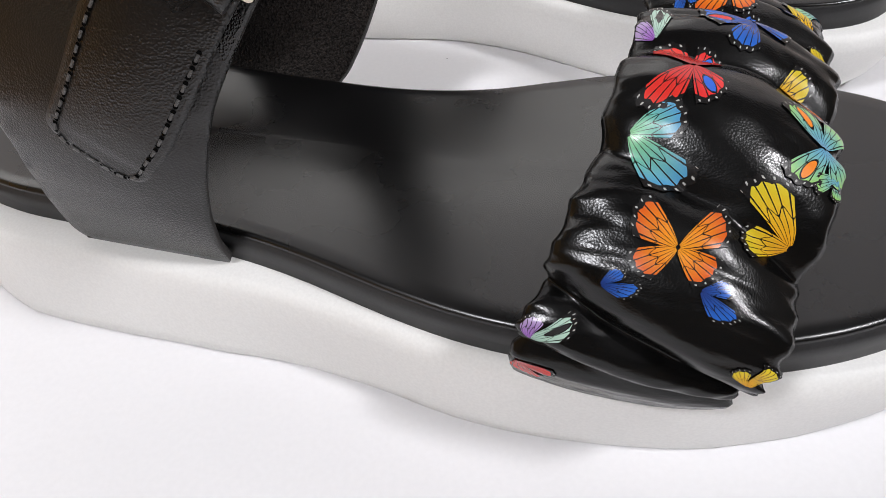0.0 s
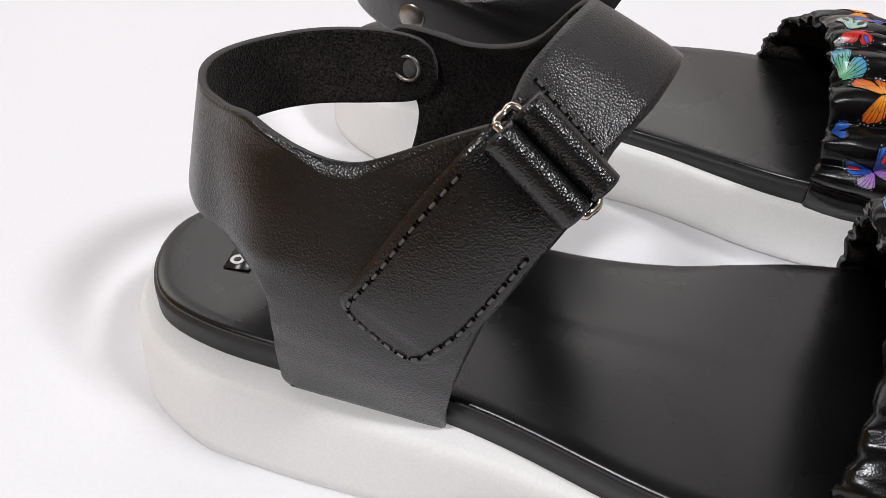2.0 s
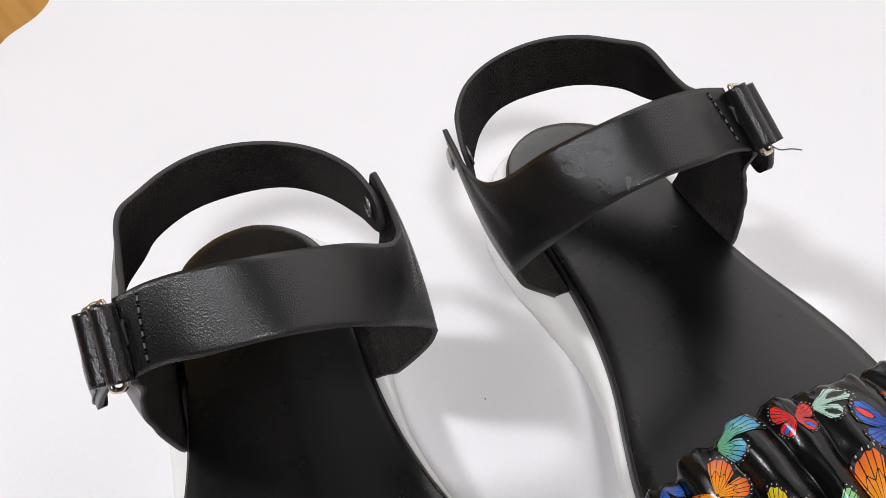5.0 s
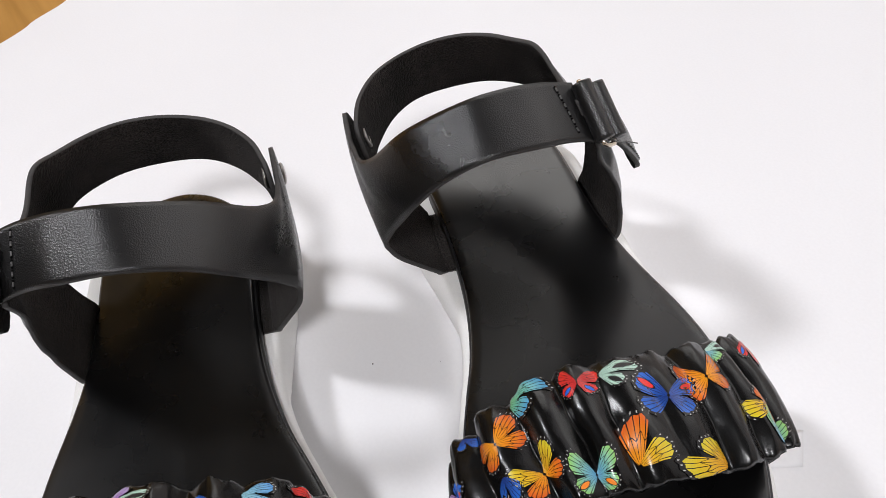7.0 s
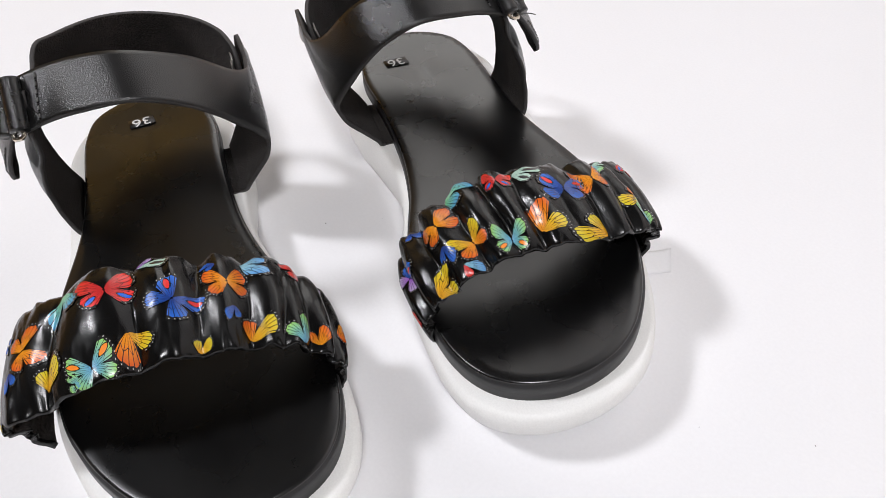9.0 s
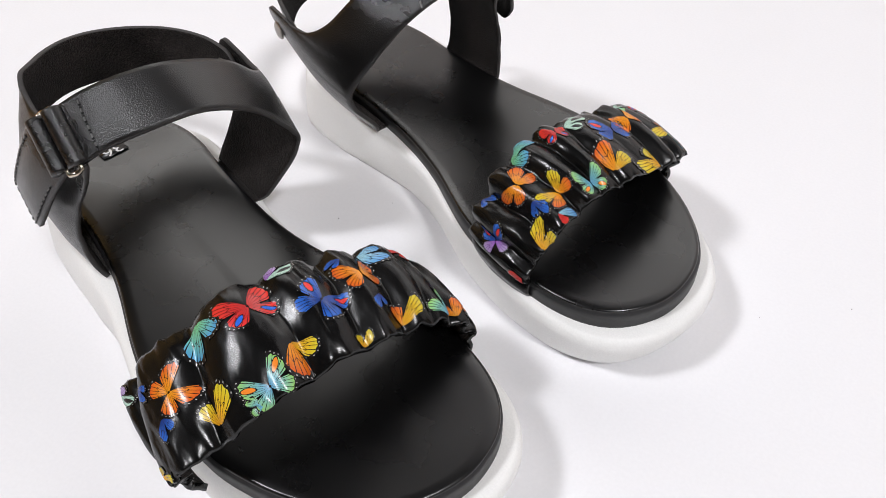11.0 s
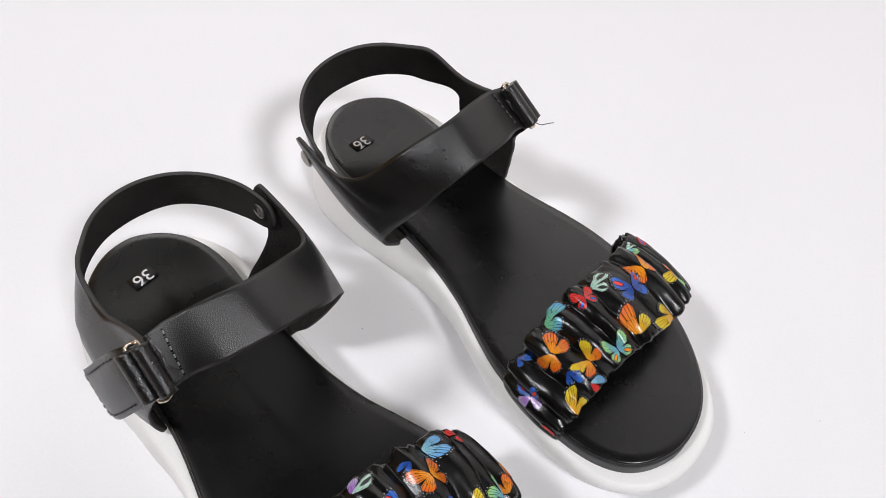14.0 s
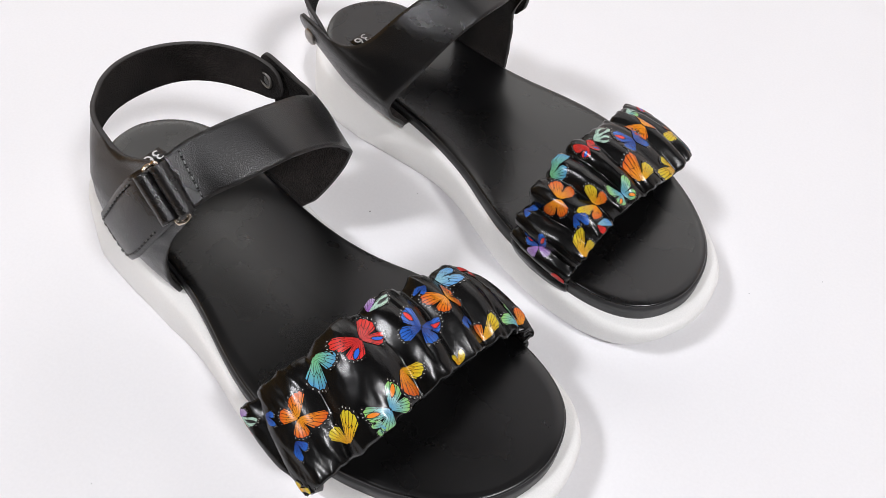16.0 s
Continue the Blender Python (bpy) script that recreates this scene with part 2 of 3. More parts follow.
class Shoe:
    """Turns millimetres of one shoe into metres under its root."""

    def __init__(self, side, lean, back=0.0, sag=0.0):
        self.side, self.lean, self.back, self.sag = side, lean, back, sag

    def __call__(self, p):
        p = np.asarray(p, float)
        up = np.maximum(p[..., 2] - 30, 0)
        v = p[..., 1] + self.lean * up
        z = p[..., 2] - self.sag * np.clip((up - 30) / 25, 0, 1) * np.clip((44 - p[..., 0]) / 16, 0, 1)
        return np.stack([p[..., 0] - self.back * up, v * self.side, z], axis=-1) * MM


def outward(points, grow):
    """Points of a closed outline pushed outward by a distance that may vary."""
    p = np.asarray(points, float)
    t = np.roll(p, -1, axis=0) - np.roll(p, 1, axis=0)
    n = np.stack([t[:, 1], -t[:, 0]], axis=1)
    n /= np.linalg.norm(n, axis=1, keepdims=True)
    c = p.mean(axis=0)
    if ((p - c) * n).sum() < 0:
        n = -n
    return p + n * np.asarray(grow)[:, None]


def bed_height(u, v):
    """Height of the footbed's top: a little cupped at the heel and low at the waist."""
    waist = math.exp(-((u - 118) / 38) ** 2)
    cup = math.exp(-((u - 25) / 26) ** 2)
    return BED_Z - 1.2 * waist * max(0.0, min(1.0, (10 - v) / 45)) * 2.2 - 1.0 * cup * (1 - min(1.0, (v * v + (u - 28) ** 2) / 700)) + 0.8 * math.exp(-((u - 245) / 14) ** 2)


def loft(rings, sh, cap_top=None, cap_low=True, material_of=None):
    bm = bmesh.new()
    rows = [[bm.verts.new(sh(p)) for p in r] for r in rings]
    n = len(rows[0])
    for a, (r0, r1) in enumerate(zip(rows[:-1], rows[1:])):
        for i in range(n):
            f = bm.faces.new((r0[i], r0[(i + 1) % n], r1[(i + 1) % n], r1[i]))
            f.material_index = material_of(a) if material_of else 0
    if cap_low:
        bm.faces.new(rows[0][::-1])
    bm.faces.new(rows[-1])
    bmesh.ops.recalc_face_normals(bm, faces=bm.faces)
    return bm


def build_outsole(sh, root):
    line = closed_spline(BED, 150)
    u = line[:, 0]
    back = 0.58 + 0.42 * np.clip(u / 30, 0, 1)
    toe = np.clip((u - 195) / 45, 0, 1) ** 1.5
    # the sole flares wide under the heel, more so on the outer side, and draws in under the waist
    outer = np.clip((line[:, 1] + 12) / 24, 0, 1)
    side = lambda at, inn, out: np.interp(u, at, inn) * (1 - outer) + np.interp(u, at, out) * outer
    shoulder = side((0, 60, 85, 107, 126, 150, 200), (9.6, 9.2, 7.2, 4.6, 3.8, 3.4, 3.4), (10, 10.2, 9.2, 6.8, 4.8, 4.2, 4.0)) * back + 5.2 * toe
    foot = side((0, 60, 85, 107, 126, 150, 200), (12.3, 11.8, 7.4, 2.6, 0.8, -0.4, -1.0), (13, 13.2, 11.4, 7.2, 4.2, 3.6, 1.6)) * back + 0.8 * toe
    rings = []
    for z, k, g in ((0.0, 0.0, -3.5), (0.0, 0.0, -1.2), (0.9, 0.0, -0.2), (4.0, 0.25, 0.2), (12.0, 0.65, 0.3), (19.0, 0.95, 0.2), (22.2, 1.0, -0.3), (24.0, 1.0, -1.3), (24.7, 1.0, -2.8)):
        ring = outward(line, foot * (1 - k) + shoulder * k + g)
        rings.append([(p[0], p[1], z + 2.2 * t * (1 - z / 24.7)) for p, t in zip(ring, toe)])
    rings.append([(p[0], p[1], 24.7) for p in outward(line, np.full(len(line), -6.0))])
    return part("outsole", loft(rings, sh), WHITE, root, "thick off-white foam rubber platform sole")


def build_footbed(sh, root):
    line = closed_spline(BED, 150)
    rings = []
    n = len(line)
    hs = np.array([bed_height(u, v) for u, v in line])
    for dz, g in ((None, 1.0), (-3.2, 0.9), (-1.9, 0.7), (-1.5, -0.1), (-1.0, 0.1), (-0.35, -0.15), (0.0, -1.0)):
        ring = outward(line, np.full(n, g))
        rings.append([(p[0], p[1], LEDGE_Z - 0.5 if dz is None else h + dz) for p, h in zip(ring, hs)])
    c = np.array([(u, 0.0) for u in np.clip(line[:, 0], 30, 215)])
    for k in (0.1, 0.25, 0.45, 0.65, 0.82, 0.94):
        ring = outward(line, np.full(n, -1.0)) * (1 - k) + c * k
        rings.append([(p[0], p[1], bed_height(*p)) for p in ring])
    bm = loft(rings, sh, cap_low=True, material_of=lambda a: 1 if a < 4 else 0)
    return part("footbed", bm, [FOOTBED, RIM], root, "smooth black footbed with a beaded dark rim")


def label_plate(sh, root, bed, u, v, turn):
    z = bed_height(u, v) + 0.5
    w, h = 7.0, 12.0
    bm = bmesh.new()
    ca, sa = math.cos(radians(turn)), math.sin(radians(turn))
    fac = []
    for zz in (z - 0.1, z + 0.1):
        fac.append([bm.verts.new(sh((u + ca * a - sa * b, v + sa * a + ca * b, zz))) for a, b in ((-w / 2, -h / 2), (w / 2, -h / 2), (w / 2, h / 2), (-w / 2, h / 2))])
    bm.faces.new(fac[1])
    for i in range(4):
        bm.faces.new((fac[0][i], fac[0][(i + 1) % 4], fac[1][(i + 1) % 4], fac[1][i]))
    bmesh.ops.recalc_face_normals(bm, faces=bm.faces)
    part("size_label", bm, LABEL, bed, "small black label with silver number 36")
    cu = bpy.data.curves.new("size_number", "FONT")
    cu.body, cu.size, cu.align_x, cu.align_y, cu.extrude, cu.offset = "36", 0.0092, "CENTER", "CENTER", 0.00003, 0.00001
    txt = new("size_number", cu)
    dg = bpy.context.evaluated_depsgraph_get()
    me = bpy.data.meshes.new_from_object(txt.evaluated_get(dg))
    bpy.data.objects.remove(txt)
    me.name = "size_number"
    me.materials.clear()
    me.materials.append(INK)
    ob = new("size_number", me)
    ob.parent = bed
    px = sh((u, v, z + 0.2))
    # the number reads from the toe side of the shoe
    ob.matrix_basis = pose(px[0], px[1], px[2], 0, 0, -90 + turn * sh.side)
    ob["label"] = "silver printed number 36"


# edges of the leather pieces: rear or upper edge, front or lower edge, outward bow
LATERAL = [((104, 33, 103), (112, 34, 90), 0), ((94, 32, 100), (105, 34.5, 79), 1.5), ((85, 32, 95.8), (99, 36, 68), 3.5), ((77, 33, 91.8), (95, 39, 56), 5.5), ((72, 34, 89.6), (92, 40, 45), 7), ((70, 34.2, 89.0), (90, 39, 34), 8),
           ((68.5, 34.3, 88.7), (88, 36.5, 24.4), 8.5), ((67.2, 34.5, 88.6), (74, 36.5, 24.4), 8.5), ((65.7, 34.6, 88.5), (60, 36, 24.4), 8), ((64, 34.8, 88.5), (50.2, 36, 24.6), 7), ((62.3, 35, 88.7), (50.5, 39, 33), 5), ((60.4, 35, 89), (51.5, 41, 42), 4),
           ((57, 34.3, 89.8), (52.4, 41, 50), 3), ((52.8, 32.6, 91.2), (52.6, 40, 58), 2), ((46.3, 29.9, 92.9), (49.2, 38, 63), 1.5), ((38, 26.6, 91.4), (40.6, 34.5, 64.8), 1), ((28, 19, 90), (28, 27.4, 65), 0.5), ((20.8, 7.5, 88.4), (17.4, 13, 64), 0),
           ((17.6, -6, 86), (13.2, -5, 61.8), 0), ((19.8, -20, 83.6), (16.2, -21, 60.8), 0), ((28.5, -32, 82.4), (26.4, -33.4, 59.8), 0), ((40.5, -40.4, 80.4), (40.5, -42.2, 58.4), 0), ((52, -44, 78.5), (52, -45.2, 59.5), 0), ((57, -45.2, 75.5), (57, -46, 62.5), 0),
           ((59, -45.6, 71), (59, -46, 67), 0)]
MEDIAL = [((49, -35.2, 24.4), (86, -34.8, 24.4), 0), ((49, -38.2, 30), (89, -37, 27.5), 1.5), ((51, -41, 38), (91.5, -38.4, 31.5), 3), ((53.5, -44.6, 50), (95, -42, 39), 3.5), ((53, -46.4, 58), (98, -47, 48), 3),
          ((47.5, -47, 64), (100.5, -48.5, 56), 2.5), ((43, -47.2, 71), (101.5, -48.3, 58.5), 2.3), ((46.5, -47.5, 79), (102.5, -47.6, 61), 2.2), ((58, -47.5, 79), (104, -45.5, 64), 2.2), ((67, -47.5, 77.5), (106.5, -42, 69), 2), ((77, -46, 79), (110, -37, 75), 2), ((87, -39, 85.5), (115, -30, 84), 1.5), ((97, -24, 100), (119, -19, 93.5), 0.8), ((103, -3, 110), (122, -3, 101), 0.5),
          ((101, 12, 110.5), (119, 15, 99.5), 0.5), ((98, 24, 108), (114, 26, 95.5), 0.3), ((97.5, 33, 105.5), (112.5, 34, 92.5), 0)]
TAB = [((95.0, 38.6, 103.5), (111.0, 39.6, 90.5), 0.5), ((91.0, 42.1, 99.0), (107.0, 42.6, 84.0), 1.5), ((84.0, 45.2, 89.0), (101.5, 46.2, 75.0), 2), ((78.4, 47.7, 79.6), (96.4, 48.7, 67.1), 1.5), ((74.4, 49.0, 73.5), (92.4, 49.6, 62.7), 0.8),
       ((72.5, 49.2, 70.5), (90.5, 49.6, 60.6), 0.4), ((72.6, 49.2, 68.3), (88.5, 49.6, 59.5), 0.3), ((73.9, 49.1, 66.6), (85.9, 49.6, 59.4), 0.2), ((76.3, 49.1, 64.8), (82.8, 49.5, 60.5), 0)]


def quarter_bulge(g):
    """Outer quarter as one smooth bulging wall, from the sole up to the heel strap."""
    u, z = g[..., 0], g[..., 2]
    wall = np.interp(z, (24, 28, 33, 42, 52, 60, 68, 78, 88, 96, 110), (34.3, 36.4, 38.6, 41.8, 44, 44.4, 43.6, 39.8, 35.2, 33.5, 33))
    wall = wall - np.where(u > 75, 0.012, 0.004) * (u - 75) ** 2 * np.clip((90 - z) / 26, 0, 1) * np.clip((z - 24) / 22, 0, 1)
    wall = wall - 0.02 * np.clip(55 - u, 0, None) ** 2
    k = np.clip((u - 30) / 20, 0, 1) * np.clip((108 - u) / 12, 0, 1)
    k = k * k * (3 - 2 * k) * (g[..., 1] > 0)
    out = g.copy()
    out[..., 1] = g[..., 1] * (1 - k) + wall * k
    return out


def rod(bm, a, b, r, n=6, mi=0):
    a, b = Vector(a), Vector(b)
    d = (b - a).normalized()
    x = d.orthogonal().normalized()
    y = d.cross(x)
    rings = [[bm.verts.new(p + (x * math.cos(2 * math.pi * i / n) + y * math.sin(2 * math.pi * i / n)) * r) for i in range(n)] for p in (a, b)]
    for i in range(n):
        bm.faces.new((rings[0][i], rings[0][(i + 1) % n], rings[1][(i + 1) % n], rings[1][i]))
    bm.faces.new(rings[0][::-1])
    bm.faces.new(rings[1])


def tube(bm, path, r, n=8, closed=False):
    path = [Vector(p) for p in path]
    m = len(path)
    rings = []
    x = None
    for i, p in enumerate(path):
        d = (path[(i + 1) % m] - path[i - 1]) if closed or 0 < i < m - 1 else (path[min(i + 1, m - 1)] - path[max(i - 1, 0)])
        d.normalize()
        x = d.orthogonal() if x is None else x - d * x.dot(d)
        x.normalize()
        y = d.cross(x)
        rings.append([bm.verts.new(p + (x * math.cos(2 * math.pi * k / n) + y * math.sin(2 * math.pi * k / n)) * r) for k in range(n)])
    for i in range(m if closed else m - 1):
        a, b = rings[i], rings[(i + 1) % m]
        for k in range(n):
            bm.faces.new((a[k], a[(k + 1) % n], b[(k + 1) % n], b[k]))


def stitch_mesh():
    """A short raised thread between two needle holes, along x with z outward."""
    bm = bmesh.new()
    rod(bm, (-0.00075, 0, 0.0002), (0.00055, 0, 0.0002), 0.00028, 6)
    n = len(bm.faces)
    for x in (0.00085, -0.00095):
        ring = [bm.verts.new((x + 0.00045 * math.cos(k * math.pi / 5), 0.00046 * math.sin(k * math.pi / 5), 0.0001)) for k in range(10)]
        bm.faces.new(ring)
    bm.faces.ensure_lookup_table()
    for f in bm.faces[n:]:
        f.material_index = 1
    me = bpy.data.meshes.new("stitch")
    bm.to_mesh(me)
    bm.free()
    me.materials.append(THREAD)
    me.materials.append(HOLE)
    return me


STITCH = stitch_mesh()


def sew(parent, points, outs, gap=0.0029):
    """Separate stitches along a line of points, each lying flat on the leather."""
    p, o = np.asarray(points), np.asarray(outs)
    seg = np.linalg.norm(np.diff(p, axis=0), axis=1)
    run = np.concatenate([[0], np.cumsum(seg)])
    on = lambda d, q: Vector([np.interp(min(max(d, 0), run[-1]), run, q[:, k]) for k in range(3)])
    for d in np.arange(gap / 2, run[-1], gap):
        x = (on(d + 0.0005, p) - on(d - 0.0005, p)).normalized()
        z = on(d, o)
        z = (z - x * z.dot(x)).normalized()
        y = z.cross(x)
        m = Matrix((x, y, z)).transposed().to_4x4()
        m.translation = on(d, p)
        ob = new("stitch", STITCH)
        ob.parent = parent
        ob.matrix_basis = m


def build_uppers(sh, root):
    flip = sh.side > 0
    g = sh(quarter_bulge(ribbon_grid(LATERAL, 150, 22)))
    quarter = part("heel_strap", sheet(g, 0.0017, flip), [LEATHER, SUEDE, EDGE], root, "black grained leather quarter and slingback heel strap")
    # the leather turns in over the sole and under the footbed
    for sign, wide in ((1, 34.6), (-1, 34.9)):
        us, vs = np.linspace(51, 86, 20), np.linspace(27, wide, 6)
        fold = np.array([[(a, sign * b, 25.3 + 0.25 * (b - wide) ** 2 / 54) for b in vs] for a in us])
        part("lasting_margin", sheet(sh(fold), 0.0008, sign * sh.side < 0), [SUEDE, LEATHER, EDGE], root, "black leather margin turned in under the footbed")
    gs = sh(ribbon_grid(MEDIAL, 110, 14))
    ns = normals_of(gs) * (-1 if flip else 1)
    strap = part("ankle_strap", sheet(gs, 0.0017, flip), [LEATHER, SUEDE, EDGE], root, "black grained leather ankle strap with felt lining")
    g = sh(ribbon_grid(TAB, 64, 21))
    tab = part("fastening_tab", sheet(g, 0.0017, flip), [LEATHER, SUEDE, EDGE], root, "stitched black leather fastening tab")
    # one line of stitches a little inside the tab's edge, round its free end
    nrm = normals_of(g) * (-1 if flip else 1)
    h = g + nrm * 0.00008
    way = [(i, 2) for i in range(9, 55)] + [(56, 3), (58, 5)] + [(59, k) for k in range(7, 14)] + [(58, 15), (56, 17)] + [(i, 18) for i in range(54, 8, -1)]
    sew(tab, [h[a][b] for a, b in way], [nrm[a][b] for a, b in way])
    # ring and the two leather loops round its bars
    ring_path = [(96.5, 36.2, 104.2), (99, 35, 104.5), (111.5, 34.7, 93.5), (113.4, 35.3, 91.2), (112.6, 37.6, 90.4), (110.2, 38.6, 91), (97.8, 39, 102), (96, 38.4, 103.6)]
    bm = bmesh.new()
    tube(bm, [sh(p) for p in closed_spline(ring_path, 48)], 0.0008, 8, True)
    part("ring", bm, METAL, root, "pale gold metal ring")
    for name, a, b in (("tab_loop", (96.4, 40.0, 102.6), (110.6, 40.2, 90.9)), ("strap_loop", (99.6, 35.4, 106), (114, 35.4, 93.8))):
        bm = bmesh.new()
        A, B = np.array(a), np.array(b)
        path = [sh(A + (B - A) * t) for t in np.linspace(0.0, 1.0, 24)]
        tube(bm, path, 0.0033, 16)
        bmesh.ops.holes_fill(bm, edges=[e for e in bm.edges if e.is_boundary], sides=20)
        part(name, bm, LEATHER, root, "shiny folded black leather loop")
    sew(strap, [gs[-6][k] + ns[-6][k] * 0.00008 for k in range(1, 13)], [ns[-6][k] for k in range(1, 13)])
    # a loose thread at the strap's end
    if sh.side > 0:
        bm = bmesh.new()
        tube(bm, [sh(p) for p in spline([(114, 37, 94), (116.5, 38.5, 93.5), (118.5, 41, 94.5), (119, 44, 93.5)], 12)], 0.00022, 5)
        part("loose_thread", bm, THREAD, strap, "loose end of black thread")
    # rivet through heel strap and inner quarter
    for v, inner in ((-42.9, True), (-49.2, False)):
        bm = bmesh.new()
        bmesh.ops.create_uvsphere(bm, u_segments=20, v_segments=10, radius=1)
        bmesh.ops.scale(bm, vec=(0.0042, 0.0011, 0.0042) if not inner else (0.003, 0.0006, 0.003), verts=bm.verts)
        bmesh.ops.translate(bm, vec=Vector(sh((51, v, 69.5))), verts=bm.verts)
        part("rivet", bm, STEEL if not inner else THREAD, root, "round metal rivet" if not inner else "dark hollow rivet centre")
        if inner:
            bm = bmesh.new()
            tube(bm, [sh((51 + 3.5 * math.cos(a), v + 0.3, 69.5 + 3.5 * math.sin(a))) for a in np.linspace(0, 2 * math.pi, 24, endpoint=False)], 0.0006, 8, True)
            part("rivet_ring", bm, STEEL, root, "dark metal rivet ring")


# ---- gathered toe strap ----
SECTION = [(47, 23.5), (51, 33), (51.5, 44), (46, 54.5), (33, 62.5), (15, 67), (-5, 67), (-21, 64), (-37, 56), (-47, 45), (-50, 34), (-47.5, 23.5)]
REAR = [155, 156, 158, 161, 164, 166, 167, 168, 170, 172, 173, 174]
FRONT = [194, 195, 197, 200, 203, 204, 204, 204, 205, 206, 206, 206]


class ToeStrap:
    """The gathered strap's outer surface at (s, w): s from outer to inner side, w from rear to front."""

    def __init__(self, sh, seed, ahead, narrow, folds, rise):
        self.sh, self.seed, self.folds = sh, seed, folds
        self.rise = np.array(rise)
        self.n = 400
        self.sec = spline([(v * (narrow if v > 0 else 1), z, r + ahead * a, f + ahead * a) for (v, z), r, f, a in zip(SECTION, REAR, FRONT, (0, 0, 0.2, 0.5, 0.8, 1, 1, 1, 1, 0.8, 0.6, 0.5))], self.n)

    def relief(self, s, w):
        """How far the surface stands out, in millimetres: puffed between the edges, drawn in along the folds."""
        puff = max(0.0, math.sin(math.pi * min(max(w, 0), 1))) ** 0.5
        d = 2.6 * puff - 0.4
        for rear, front, deep, wide in self.folds:
            wide = wide * 1.25
            deep = deep * 1.25
            x = s - rear - (front - rear) * w - 0.005 * noise.noise((w * 4, rear * 50, self.seed))
            d -= deep * math.exp(-(abs(x) / (0.95 * wide)) ** 1.3) * (0.65 + 0.35 * noise.noise((w * 3, rear * 31, 2.0 + self.seed)))
            d += 0.16 * deep * math.exp(-((abs(x) - 2.4 * wide) / (1.3 * wide)) ** 2)
        rim = (1 - puff) * min(1.0, max(0.0, (min(s, 1 - s) - 0.05) / 0.08))
        d += (0.16 + 0.6 * rim) * noise.noise((s * 60, w * 4, self.seed * 7.3)) + (0.05 + 0.25 * rim) * noise.noise((s * 130, w * 7, self.seed * 3.1))  + 0.07 * noise.noise((s * 95 + w * 9, w * 11, self.seed * 1.7))
        return d

    def base(self, s, w):
        x = min(max(s, 0), 1) * (self.n - 1)
        k = min(int(x), self.n - 2)
        q = self.sec[k] * (1 - x + k) + self.sec[k + 1] * (x - k)
        v, z, r, f = q
        high = max(0.0, (z - 30) / 40)
        z += np.interp(s, self.rise[:, 0], self.rise[:, 1]) * (1.15 - 0.5 * w)
        v += 4.0 * math.exp(-((s - 0.22) / 0.09) ** 2) * w * w * (1 if v > 0 and self.sh.side < 0 else 0)
        u = r + (f - r) * w
        z = z + high * (-2.0 * (1 - w) ** 2 * 1.5 + 2.0 - 11.0 * w ** 1.8)
        ruffle = (1 - math.sin(math.pi * w)) ** 2 * min(1.0, max(0.0, (min(s, 1 - s) - 0.05) / 0.08))
        u += ruffle * 1.5 * noise.noise((s * 48, self.seed * 5.0, 3.0 if w > 0.5 else 8.0)) * (1 if w > 0.5 else -1)
        return np.array((u, v, z)), self.sec[k + 1][:2] - self.sec[k][:2]

    def at(self, s, w, lift=0.0):
        p, t = self.base(s, w)
        nv = np.array((t[1], -t[0]))
        nv /= np.linalg.norm(nv)
        if nv @ (p[1:] - np.array((0, 20))) < 0:
            nv = -nv
        d = self.relief(s, w) + lift
        lean = 0.55 * (w - 0.35)
        return self.sh((p[0] + d * lean, p[1] + d * nv[0], p[2] + d * nv[1]))


def build_toe_strap(sh, root, *shape):
    ts = ToeStrap(sh, *shape)
    a, b = 420, 46
    grid = np.array([[ts.at(i / (a - 1), j / (b - 1)) for j in range(b)] for i in range(a)])
    bm = sheet(grid, 0.0022, sh.side < 0)
    ob = part("toe_strap", bm, [GLOSS, SUEDE, GLOSS], root, "gathered shiny black leather toe strap with printed butterflies")
    return ts, ob


def sandal(side, lean, back, sag, heel, heading, label, *strap_shape):
    root = new("sandal", None)
    root.empty_display_size = 0.05
    root.matrix_world = pose(heel[0], heel[1], 0, 0, 0, heading)
    tagged(root, label, "sandal", "pair of sandals")
    sh, low = Shoe(side, lean, back, sag), Shoe(side, 0.62 * lean)
    build_outsole(sh, root)
    bed = build_footbed(sh, root)
    label_plate(sh, root, bed, 22 if side < 0 else 27, 3 if side < 0 else -11, -8 if side < 0 else 6)
    build_uppers(sh, root)
    ts, strap = build_toe_strap(low, root, *strap_shape)
    return root, ts, strap


